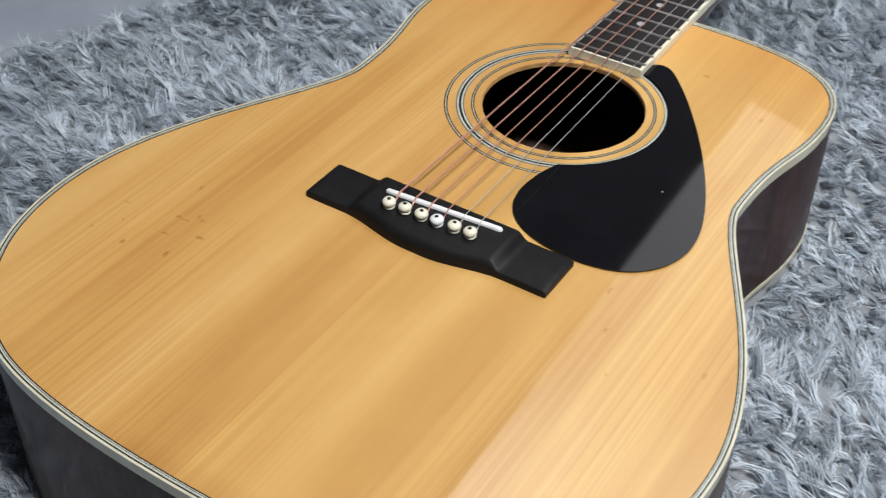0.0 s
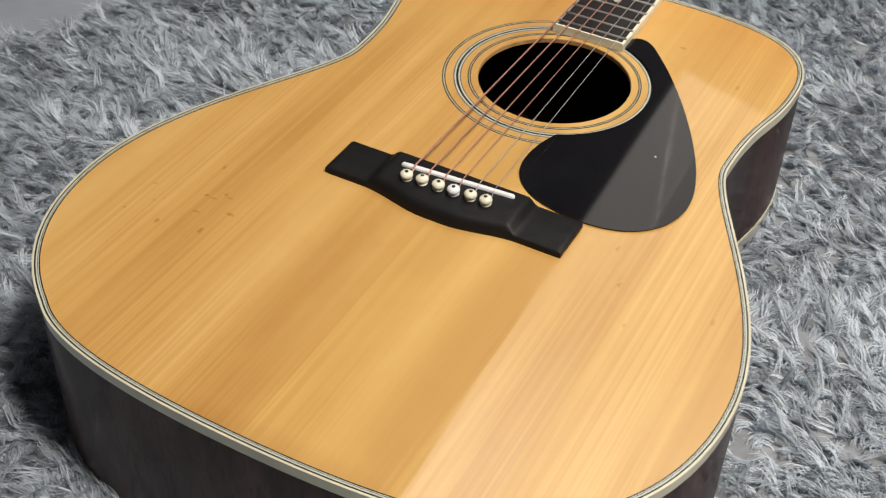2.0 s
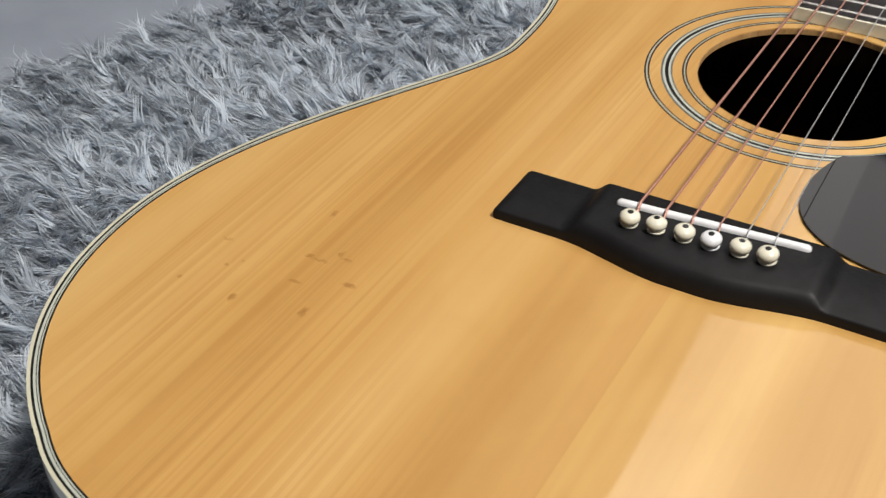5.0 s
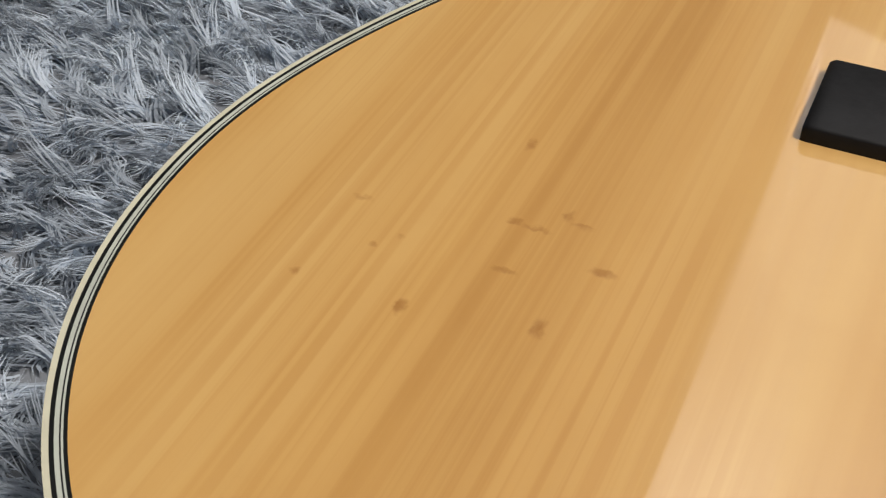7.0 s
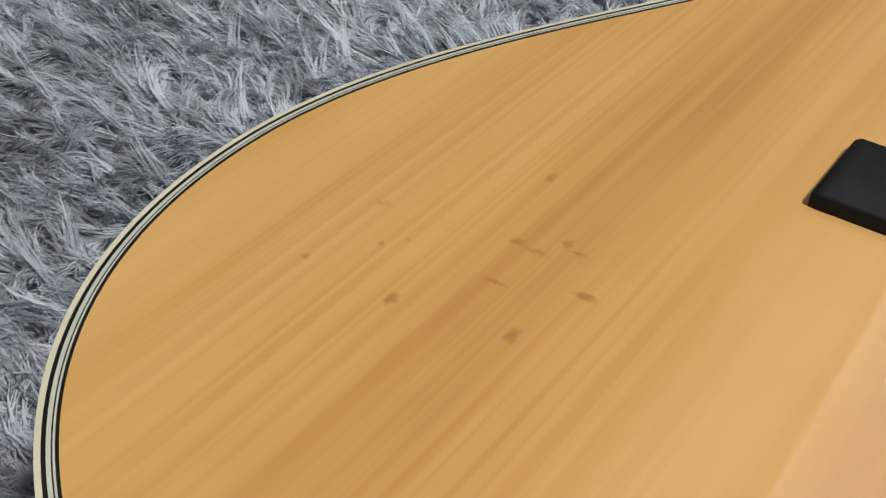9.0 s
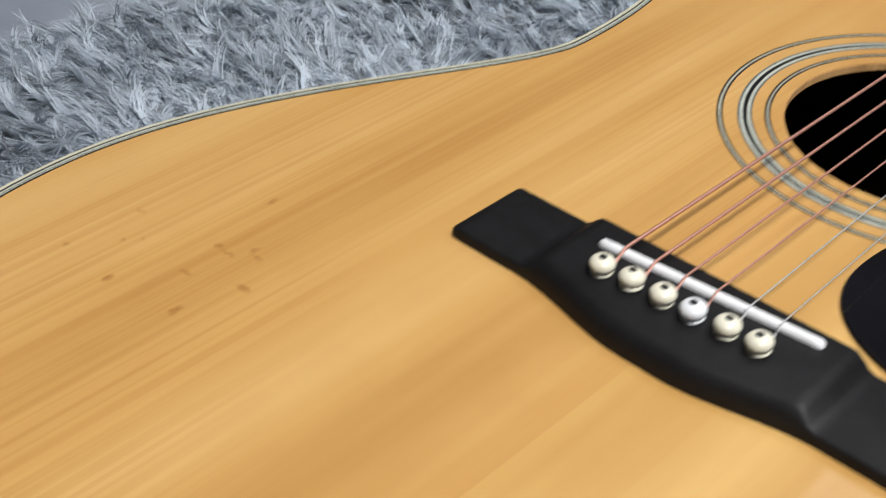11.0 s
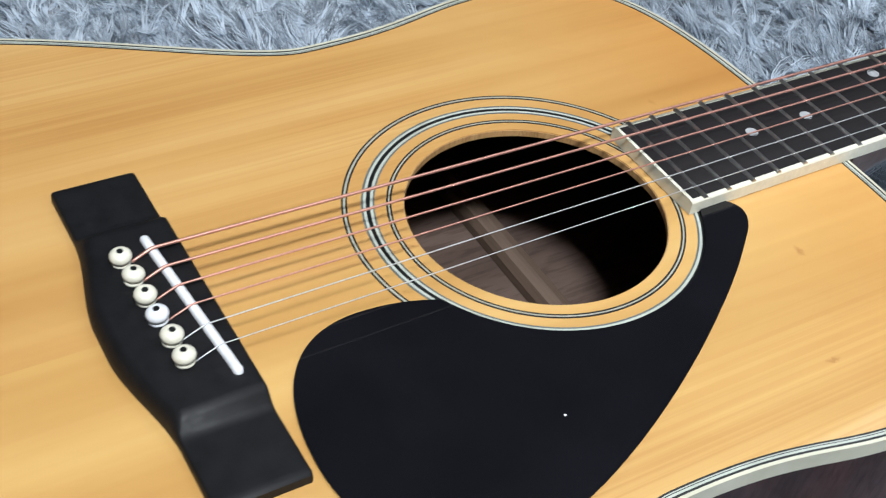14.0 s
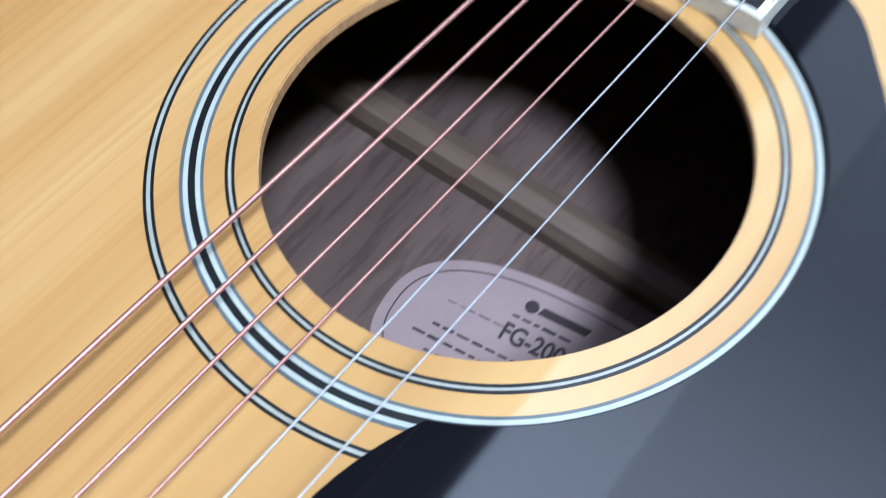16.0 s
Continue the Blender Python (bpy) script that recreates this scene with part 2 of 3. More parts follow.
def lathe(bm, profile, at=(0, 0, 0), steps=20):
    rings = []
    for r, z in profile:
        if r < 1e-6:
            rings.append([bm.verts.new((at[0], at[1], at[2] + z))])
        else:
            rings.append([bm.verts.new((at[0] + r * math.cos(2 * math.pi * k / steps), at[1] + r * math.sin(2 * math.pi * k / steps), at[2] + z)) for k in range(steps)])
    for p, q in zip(rings, rings[1:]):
        for k in range(steps):
            j = (k + 1) % steps
            quad = [p[k % len(p)], p[j % len(p)], q[j % len(q)], q[k % len(q)]]
            quad = list(dict.fromkeys(quad))
            if len(quad) > 2:
                bm.faces.new(quad)


def tube(bm, path, radius, sides=8):
    """A round rod along a list of points; radius is one number or one for each point."""
    rings = []
    for k, p in enumerate(path):
        p = Vector(p)
        d = (Vector(path[min(k + 1, len(path) - 1)]) - Vector(path[max(k - 1, 0)])).normalized()
        u = d.cross((0, 0, 1))
        u = u.normalized() if u.length > 1e-4 else Vector((1, 0, 0))
        w = u.cross(d)
        r = radius[k] if isinstance(radius, (list, tuple)) else radius
        rings.append([bm.verts.new(p + r * (u * math.cos(2 * math.pi * i / sides) + w * math.sin(2 * math.pi * i / sides))) for i in range(sides)])
    for p, q in zip(rings, rings[1:]):
        for i in range(sides):
            j = (i + 1) % sides
            bm.faces.new((p[i], p[j], q[j], q[i]))
    bm.faces.new(rings[0])
    bm.faces.new(rings[-1][::-1])


def box(bm, x0, x1, y0, y1, z0, z1, bevel=0.0):
    v = [bm.verts.new((x, y, z)) for z in (z0, z1) for x, y in ((x0, y0), (x1, y0), (x1, y1), (x0, y1))]
    fs = [bm.faces.new([v[i] for i in f]) for f in ((3, 2, 1, 0), (4, 5, 6, 7), (0, 1, 5, 4), (1, 2, 6, 5), (2, 3, 7, 6), (3, 0, 4, 7))]
    if bevel:
        es = list({e for f in fs for e in f.edges})
        bmesh.ops.bevel(bm, geom=es, offset=bevel, segments=2, affect="EDGES")


def bezier(a, b, c, d, n):
    u = np.linspace(0, 1, n, endpoint=False)[:, None]
    a, b, c, d = (np.array(v, float) for v in (a, b, c, d))
    return (1 - u) ** 3 * a + 3 * u * (1 - u) ** 2 * b + 3 * u * u * (1 - u) * c + u ** 3 * d


def circle(r, n=128, x=0.0, y=0.0):
    return [(x + r * math.cos(2 * math.pi * k / n), y + r * math.sin(2 * math.pi * k / n)) for k in range(n)]


# ---------------------------------------------------------------- the body's outline: tail, lower bout, waist, upper bout, shoulder
TAIL, HIP, BOUT, WAIST, UPPER, SHOULDER = (0.0000, -0.3518), (0.1421, -0.3253), (0.1956, -0.2174), (0.1302, -0.0345), (0.1424, 0.0681), (0.0000, 0.1383)
RIGHT = np.vstack([
    bezier(TAIL, (0.1147, -0.3518), (0.1322, -0.3322), HIP, 36),
    bezier(HIP, (0.1796, -0.2994), (0.1956, -0.2609), BOUT, 30),
    bezier(BOUT, (0.1956, -0.1425), (0.1302, -0.0671), WAIST, 50),
    bezier(WAIST, (0.1302, 0.0230), (0.1424, 0.0250), UPPER, 34),
    bezier(UPPER, (0.1424, 0.1360), (0.0822, 0.1383), SHOULDER, 50),
    [SHOULDER]])
OUTLINE = np.vstack([RIGHT, RIGHT[1:-1][::-1] * [-1, 1]])


def inset(loop, d):
    """The closed loop moved inwards by d."""
    t = np.roll(loop, -1, 0) - np.roll(loop, 1, 0)
    t /= np.linalg.norm(t, axis=1)[:, None]
    return loop + d * np.stack([-t[:, 1], t[:, 0]], 1)


def back_height(x, y):
    """The back slopes up from the tail to the shoulder and bellies out a little in the middle."""
    u = (y + 0.356) / 0.4965
    return TOP - (0.112 - 0.020 * u)


# ---------------------------------------------------------------- room
def room():
    concrete, nt, b = material("grey_floor", rough=0.38)
    v = coords(nt)
    g = noise_tex(nt, v, 2.2, 5, 0.6, 0.5)
    s = noise_tex(nt, v, 14, 5, 0.65)
    base = ramp(nt, g, [(0.3, (0.22, 0.252, 0.31)), (0.7, (0.31, 0.342, 0.41))])
    nt.links.new(mix(nt, "SOFT_LIGHT", base, ramp(nt, s, [(0.3, (0.4, 0.4, 0.4)), (0.7, (0.62, 0.62, 0.62))]), 0.6), b.inputs["Base Color"])
    nt.links.new(ramp(nt, s, [(0.3, (0.28, 0.28, 0.28)), (0.7, (0.5, 0.5, 0.5))]), b.inputs["Roughness"])
    bump(nt, b, noise_tex(nt, v, 220, 3), 0.08, 0.001)
    paint = plain("wall_paint", (0.12, 0.12, 0.124), 0.8, vary=0.06, scale=3, relief=0.1)
    white = plain("ceiling_paint", (0.32, 0.32, 0.33), 0.85, vary=0.05, scale=3, relief=0.1)
    R, H = 2.6, 2.5

    def slab(name, x0, x1, y0, y1, z0, z1, mat, label, cat):
        bm = bmesh.new()
        box(bm, x0, x1, y0, y1, z0, z1)
        ob = part(name, bm, mat, None)
        return tagged(ob, label, cat, kind="structure")

    slab("floor", -R, R, -R, R, -0.1, 0, concrete, "smooth blue-grey floor with faint cloudy smears", "floor")
    slab("ceiling", -R, R, -R, R, H, H + 0.1, white, "plain grey painted ceiling", "ceiling")
    slab("wall_north", -R, R, R, R + 0.1, 0, H, paint, "plain dark grey painted wall", "wall")
    slab("wall_south", -R, R, -R - 0.1, -R, 0, H, paint, "plain dark grey painted wall", "wall")
    slab("wall_east", R, R + 0.1, -R, R, 0, H, paint, "plain dark grey painted wall", "wall")
    slab("wall_west", -R - 0.1, -R, -R, R, 0, H, paint, "plain dark grey painted wall", "wall")

    metal = plain("lamp_metal", (0.6, 0.6, 0.6), 0.4, 0, 0.8)
    glow, nt, b = material("lamp_diffuser", (0.9, 0.9, 0.9), 0.6)
    b.inputs["Emission Color"].default_value = (1, 0.97, 0.92, 1)
    b.inputs["Emission Strength"].default_value = 6
    lamp = thing("ceiling_lamp", "round white ceiling lamp with a lit diffuser", "lamp", (KEY_AT[0], KEY_AT[1], H))
    bm = bmesh.new()
    lathe(bm, [(0, 0), (0.15, 0), (0.15, -0.05), (0.14, -0.055), (0.135, -0.03), (0, -0.03)], steps=40)
    part("housing", bm, metal, lamp)
    bm = bmesh.new()
    lathe(bm, [(0, -0.031), (0.133, -0.031), (0.133, -0.05), (0, -0.05)], steps=40)
    part("diffuser", bm, glow, lamp)

    # added unseen glow sheet low over the neck, mirrored in the lacquer and the pickguard
    black = plain("sheet_frame_black", (0.02, 0.02, 0.022), 0.6, vary=0.2)
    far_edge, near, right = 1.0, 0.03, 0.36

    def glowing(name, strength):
        """A see-through surface that glows on both faces, set brighter towards the near edge."""
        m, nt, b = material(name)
        # transparent so that the sheet does not block the ceiling lamp
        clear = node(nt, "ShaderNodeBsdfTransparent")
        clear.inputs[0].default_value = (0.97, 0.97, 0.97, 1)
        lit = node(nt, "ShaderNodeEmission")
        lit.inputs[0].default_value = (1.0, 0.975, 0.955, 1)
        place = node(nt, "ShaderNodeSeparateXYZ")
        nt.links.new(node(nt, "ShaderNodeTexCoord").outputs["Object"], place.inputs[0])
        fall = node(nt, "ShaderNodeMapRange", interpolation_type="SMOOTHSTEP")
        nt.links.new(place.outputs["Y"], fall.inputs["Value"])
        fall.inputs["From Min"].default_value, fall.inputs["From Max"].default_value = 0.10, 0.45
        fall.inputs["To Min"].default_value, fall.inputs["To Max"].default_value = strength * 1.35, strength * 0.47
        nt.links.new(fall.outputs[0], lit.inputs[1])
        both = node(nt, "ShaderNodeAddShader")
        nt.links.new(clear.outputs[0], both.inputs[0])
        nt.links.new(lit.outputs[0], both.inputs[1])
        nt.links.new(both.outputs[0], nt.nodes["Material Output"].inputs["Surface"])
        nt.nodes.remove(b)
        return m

    # outline slanted to fit where the reflection's edges fall in the camera's view
    def far(x):
        return 0.965 - 0.35 * x

    def left(y, inset_by=0.0):
        return -0.157 - 0.035 * y + inset_by

    def quad(in0, in1):
        """Between two lines in0 and in1 metres in from the slanting edge; in1 None reaches the other edge."""
        x0 = left(far_edge, in0)
        x1, x2 = (right, right) if in1 is None else (left(near, in1), left(far_edge, in1))
        return [(left(near, in0), near), (x1, near), (x2, far(x2)), (x0, far(x0))]

    low, high = SHEET_Z, SHEET_Z + 0.006
    panel = thing("reflection_glow_sheet", "added see-through glowing sheet on thin rods, unseen, there for its reflection", "light panel")
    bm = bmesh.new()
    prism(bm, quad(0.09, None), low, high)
    part("glow_sheet", bm, glowing("clear_glow", SHEET_GLOW), panel, "added see-through glowing sheet")
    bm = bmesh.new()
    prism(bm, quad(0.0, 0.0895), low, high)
    part("glow_strip", bm, glowing("clear_glow_edge", SHEET_GLOW * 1.3), panel, "brighter strip along the edge of the added sheet")
    # made-up frame bars and rods that carry the added sheet
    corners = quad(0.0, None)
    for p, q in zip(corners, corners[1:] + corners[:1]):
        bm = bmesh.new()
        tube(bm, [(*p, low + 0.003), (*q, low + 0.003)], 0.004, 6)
        part("frame_bar", bm, black, panel, "thin black bar round the added sheet")
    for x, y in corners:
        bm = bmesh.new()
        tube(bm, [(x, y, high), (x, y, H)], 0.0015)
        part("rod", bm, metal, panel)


# height and glow of the added sheet, fitted to its mirrored edges
SHEET_Z = 0.75
SHEET_GLOW = 0.92
room()


# ---------------------------------------------------------------- guitar
def guitar():
    g = thing("acoustic_guitar", "natural spruce acoustic guitar lying face up on a fur rug", "guitar", (0, 0, 0))

    # soundboard: two book-matched halves round the soundhole
    rim = inset(OUTLINE, 0.0042)
    half = len(RIGHT)
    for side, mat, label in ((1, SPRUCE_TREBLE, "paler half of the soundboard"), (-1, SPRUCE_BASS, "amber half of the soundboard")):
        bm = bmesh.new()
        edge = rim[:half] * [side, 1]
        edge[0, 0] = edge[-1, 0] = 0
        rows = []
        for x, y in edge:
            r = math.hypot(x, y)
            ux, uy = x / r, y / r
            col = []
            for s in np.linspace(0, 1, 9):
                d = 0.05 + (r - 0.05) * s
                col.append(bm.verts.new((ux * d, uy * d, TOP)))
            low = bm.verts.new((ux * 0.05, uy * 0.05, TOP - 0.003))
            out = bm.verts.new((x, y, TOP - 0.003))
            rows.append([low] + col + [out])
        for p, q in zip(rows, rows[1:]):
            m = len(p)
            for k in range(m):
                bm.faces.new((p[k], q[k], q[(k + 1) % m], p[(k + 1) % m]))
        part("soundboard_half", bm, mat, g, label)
    bm = bmesh.new()
    band(bm, circle(0.0504), circle(0.0497), TOP - 0.0031, TOP - 0.0004)
    part("soundhole_edge", bm, EDGE, g, "bare wood edge of the soundhole")

    # binding and purfling, from the outside in
    at = 0.0
    for width, mat, name in ((0.0011, CREAM, "binding"), (0.00085, BLACK, "purfling"), (0.00085, IVORY, "purfling"),
                             (0.00030, BLACK, "purfling"), (0.00040, IVORY, "purfling"), (0.00070, BLACK, "purfling")):
        bm = bmesh.new()
        drop = 0.0065 if name == "binding" else 0.003
        band(bm, inset(OUTLINE, at - (0.0001 if name == "binding" else 0)), inset(OUTLINE, at + width), TOP - drop, TOP + 0.00015)
        part(name, bm, mat, g, smooth=False)
        at += width

    # sides, back and its thin binding
    bm = bmesh.new()
    band(bm, OUTLINE, inset(OUTLINE, 0.003), back_height, TOP - 0.0032)
    part("side", bm, ROSEWOOD, g, "glossy dark rosewood side", smooth=False)
    bm = bmesh.new()
    band(bm, inset(OUTLINE, -0.0006), inset(OUTLINE, 0.002), lambda x, y: back_height(x, y) - 0.0015, lambda x, y: back_height(x, y) + 0.0018)
    part("back_binding", bm, CREAM, g, "thin cream binding round the back")
    bm = bmesh.new()
    lo = [bm.verts.new((x, y, back_height(x, y) - 0.001)) for x, y in inset(OUTLINE, 0.001)]
    hi = [bm.verts.new((x, y, back_height(x, y) + 0.002)) for x, y in inset(OUTLINE, 0.001)]
    bm.faces.new(hi)
    bm.faces.new(lo[::-1])
    part("back", bm, INSIDE, g, "bare brown wooden back seen through the soundhole")

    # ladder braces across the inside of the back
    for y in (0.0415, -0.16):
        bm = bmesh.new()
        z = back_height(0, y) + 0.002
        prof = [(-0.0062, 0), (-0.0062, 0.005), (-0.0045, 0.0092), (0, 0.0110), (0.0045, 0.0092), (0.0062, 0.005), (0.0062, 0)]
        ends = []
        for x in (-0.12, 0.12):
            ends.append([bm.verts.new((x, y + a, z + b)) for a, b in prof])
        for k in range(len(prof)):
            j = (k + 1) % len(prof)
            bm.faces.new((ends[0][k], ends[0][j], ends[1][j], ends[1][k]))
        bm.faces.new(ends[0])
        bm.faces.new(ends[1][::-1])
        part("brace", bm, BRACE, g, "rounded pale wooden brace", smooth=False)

    # rosette
    for r0, r1, mat in ((0.0545, 0.0552, BLACK), (0.0552, 0.0558, AGED), (0.0558, 0.0565, BLACK),
                        (0.0608, 0.0615, GREY), (0.0615, 0.0625, IVORY), (0.0625, 0.0640, BLACK), (0.0640, 0.0650, IVORY), (0.0650, 0.0658, GREY),
                        (0.0709, 0.0716, BLACK), (0.0716, 0.0724, AGED), (0.0724, 0.0731, BLACK)):
        bm = bmesh.new()
        band(bm, circle(r1, 160), circle(r0, 160), TOP - 0.001, TOP + 0.00012)
        part("rosette_ring", bm, mat, g)

    # pickguard
    a0, a1 = math.radians(71), math.radians(-64)
    arc = [(0.0638 * math.cos(a), 0.0638 * math.sin(a)) for a in np.linspace(a0, a1, 50)]
    s, e = arc[0], arc[-1]
    edge = np.vstack([
        bezier(e, (0.0242, -0.066), (0.0217, -0.075), (0.0218, -0.087), 8),
        bezier((0.0218, -0.087), (0.0220, -0.112), (0.043, -0.1256), (0.075, -0.1256), 20),
        bezier((0.075, -0.1256), (0.104, -0.1256), (0.1215, -0.108), (0.1220, -0.083), 20),
        bezier((0.1220, -0.083), (0.1225, -0.054), (0.0925, 0.0), (0.0716, 0.0300), 20),
        bezier((0.0716, 0.0300), (0.062, 0.0445), (0.053, 0.0555), (0.0455, 0.0640), 10),
        bezier((0.0455, 0.0640), (0.036, 0.0760), (0.0265, 0.0785), s, 12)])
    loop = [tuple(p) for p in arc[:-1]] + [tuple(p) for p in edge]
    bm = bmesh.new()
    lo = [bm.verts.new((x, y, TOP + 0.0001)) for x, y in loop]
    hi = [bm.verts.new((x, y, TOP + 0.0010)) for x, y in loop]
    inn = inset(np.array(loop), -0.0004)
    top = [bm.verts.new((x, y, TOP + 0.0013)) for x, y in inn]
    n = len(loop)
    for k in range(n):
        j = (k + 1) % n
        bm.faces.new((lo[k], lo[j], hi[j], hi[k]))
        bm.faces.new((hi[k], hi[j], top[j], top[k]))
    bm.faces.new(top)
    bm.faces.new(lo[::-1])
    part("pickguard", bm, PICKGUARD, g, "glossy black teardrop pickguard")
    # a speck and a small scuff on it
    bm = bmesh.new()
    lathe(bm, [(0, 0), (0.0005, 0), (0.0004, 0.0002), (0, 0.0003)], (0.0884, -0.0475, TOP + 0.0013), 8)
    part("dust_speck", bm, SADDLE, g, "tiny white speck of dust")

    # bridge
    def smooth(a, b, v):
        u = min(1, max(0, (v - a) / (b - a)))
        return u * u * (3 - 2 * u)

    cx = 0.0015
    bm = bmesh.new()
    cols = []
    for x in np.concatenate([[-0.0755, -0.0749], np.linspace(-0.0740, 0.0740, 75), [0.0749, 0.0755]]):
        ax = abs(x)
        wing = smooth(0.0415, 0.0480, ax)
        h = 0.0088 * (1 - wing) + 0.0042 * wing
        tip = smooth(0.0742, 0.0756, ax)
        h -= 0.0008 * tip
        front = -0.1291 - 0.0003 * tip
        back = -0.1597 - 0.0072 * (1 - smooth(0.006, 0.050, ax)) + 0.0003 * tip
        rnd = 0.0009
        foot = 0.0007
        prof = [(front, 0.0), (front, h - rnd), (front - rnd * 0.35, h - rnd * 0.3), (front - rnd, h),
                ((front + back) / 2, h), (back + 0.0035 * (1 - wing) + rnd, h), (back + 0.0018 * (1 - wing) + rnd * 0.35, h - rnd * 0.4 - 0.0008 * (1 - wing)),
                (back, (h - rnd) * (1 - 0.45 * (1 - wing))), (back, 0.0)]
        cols.append([bm.verts.new((cx + x, y, TOP + z)) for y, z in prof])
    m = len(cols[0])
    for p, q in zip(cols, cols[1:]):
        for k in range(m):
            bm.faces.new((p[k], q[k], q[(k + 1) % m], p[(k + 1) % m]))
    bm.faces.new(cols[0])
    bm.faces.new(cols[-1][::-1])
    bridge = part("bridge", bm, EBONY, g, "black belly bridge with scooped wings", smooth=True)
    bridge.data.set_sharp_from_angle(angle=radians(42))

    # saddle: a slanted rounded bar
    bm = bmesh.new()
    a, b = Vector((-0.0335, -0.1402, TOP + 0.0080)), Vector((0.0370, -0.1348, TOP + 0.0080))
    d = (b - a).normalized()
    w = Vector((-d.y, d.x, 0))
    rings = []
    for s in (0, 0.006, 0.02, 0.06, 0.2, 0.4, 0.6, 0.8, 0.94, 0.98, 0.994, 1):
        p = a.lerp(b, s)
        k = min(1, math.sqrt(max(0.02, 1 - (1 - min(s, 1 - s) / 0.02) ** 2)) if min(s, 1 - s) < 0.02 else 1)
        rings.append([bm.verts.new(p + w * (c * 0.00155 * k) + Vector((0, 0, z))) for c, z in
                      ((-1, -0.002), (-1, 0.0016 * k + 0.0002), (-0.6, 0.0023 * k + 0.0002), (0, 0.0026 * k + 0.0002), (0.6, 0.0023 * k + 0.0002), (1, 0.0016 * k + 0.0002), (1, -0.002))])
    for p, q in zip(rings, rings[1:]):
        for k in range(7):
            bm.faces.new((p[k], q[k], q[(k + 1) % 7], p[(k + 1) % 7]))
    bm.faces.new(rings[0])
    bm.faces.new(rings[-1][::-1])
    part("saddle", bm, SADDLE, g, "white plastic saddle", smooth=True)

    # bridge pins
    pins = []
    for k in range(6):
        u = k / 5
        p = (-0.0242 + 0.0497 * u, -0.1507 + 0.0026 * u)
        pins.append(p)
        bm = bmesh.new()
        lathe(bm, [(0, -0.004), (0.0026, -0.004), (0.0026, 0.0002), (0.0031, 0.0004), (0.0033, 0.0009), (0.0030, 0.0013), (0.0026, 0.0015), (0.0030, 0.0018), (0.0036, 0.0026),
                   (0.0038, 0.0035), (0.0036, 0.0044), (0.0030, 0.0051), (0.0020, 0.0056), (0.0010, 0.0058), (0, 0.0058)], (0, 0, 0), 24)
        pin = part("bridge_pin", bm, PIN_WHITE if k == 3 else PIN, g, "white plastic bridge pin" if k == 3 else "ivory plastic bridge pin with a black dot", smooth=True)
        pin.matrix_basis = pose(p[0], p[1], TOP + 0.0087, (3, -4, 2, 5, -2, 3)[k], (2, -3, 4, -2, 3, -4)[k])
        bm = bmesh.new()
        lathe(bm, [(0, 0.0054), (0.0011, 0.0056), (0.0011, 0.00592), (0, 0.00596)], (0, 0, 0), 16)
        part("dot", bm, BLACK, pin, "black dot")

    # fretboard, its binding, frets and dots
    SCALE, NULL = 0.631, -0.1389
    end, nut = 0.0529, NULL + SCALE

    def fret_y(n):
        return NULL + SCALE * 2 ** (-n / 12)

    def width(y):
        return 0.0258 + (0.0213 - 0.0258) * (y - end) / (nut - end)

    def high(y):
        return TOP + 0.0062 + 0.0016 * (y - end) / (nut - end)

    bind = 0.0019
    bm = bmesh.new()
    ys = [end + 0.0014, 0.14, 0.3, nut]
    secs = []
    for y in ys:
        hw = width(y) - bind
        secs.append([bm.verts.new((x, y, z)) for x, z in ((-hw, TOP + 0.0004), (-hw, high(y) - 0.0002), (-hw * 0.5, high(y) + 0.0002), (0, high(y) + 0.0004), (hw * 0.5, high(y) + 0.0002), (hw, high(y) - 0.0002), (hw, TOP + 0.0004))])
    for p, q in zip(secs, secs[1:]):
        for k in range(7):
            bm.faces.new((p[k], q[k], q[(k + 1) % 7], p[(k + 1) % 7]))
    bm.faces.new(secs[0])
    bm.faces.new(secs[-1][::-1])
    board = part("fretboard", bm, FRETBOARD, g, "dark rosewood fretboard with cream binding")
    for s in (-1, 1):
        bm = bmesh.new()
        v = []
        for y in (end, nut):
            hw = width(y)
            v.append([bm.verts.new((s * x, y, z)) for x, z in ((hw - bind, TOP + 0.0004), (hw, TOP + 0.0004), (hw, high(y) - 0.0006), (hw - 0.0005, high(y)), (hw - bind, high(y) + 0.0001))])
        for k in range(5):
            j = (k + 1) % 5
            bm.faces.new((v[0][k], v[0][j], v[1][j], v[1][k]))
        bm.faces.new(v[0])
        bm.faces.new(v[1][::-1])
        part("binding", bm, PIN, board, "cream edge binding")
    bm = bmesh.new()
    hw = width(end) - bind
    box(bm, -hw, hw, end, end + 0.0014, TOP + 0.0004, high(end) + 0.0003)
    part("end_binding", bm, PIN, board, "cream strip across the end")
    for n in range(1, 21):
        y = fret_y(n)
        hw = width(y) - 0.0003
        bm = bmesh.new()
        prof = [(-0.0011, 0), (-0.0009, 0.0006), (-0.0003, 0.0010), (0.0003, 0.0010), (0.0009, 0.0006), (0.0011, 0)]
        ends = [[bm.verts.new((x, y + a, high(y) + b)) for a, b in prof] for x in (-hw, hw)]
        for k in range(6):
            j = (k + 1) % 6
            bm.faces.new((ends[0][k], ends[0][j], ends[1][j], ends[1][k]))
        bm.faces.new(ends[0])
        bm.faces.new(ends[1][::-1])
        part("fret", bm, FRET, board, smooth=False)
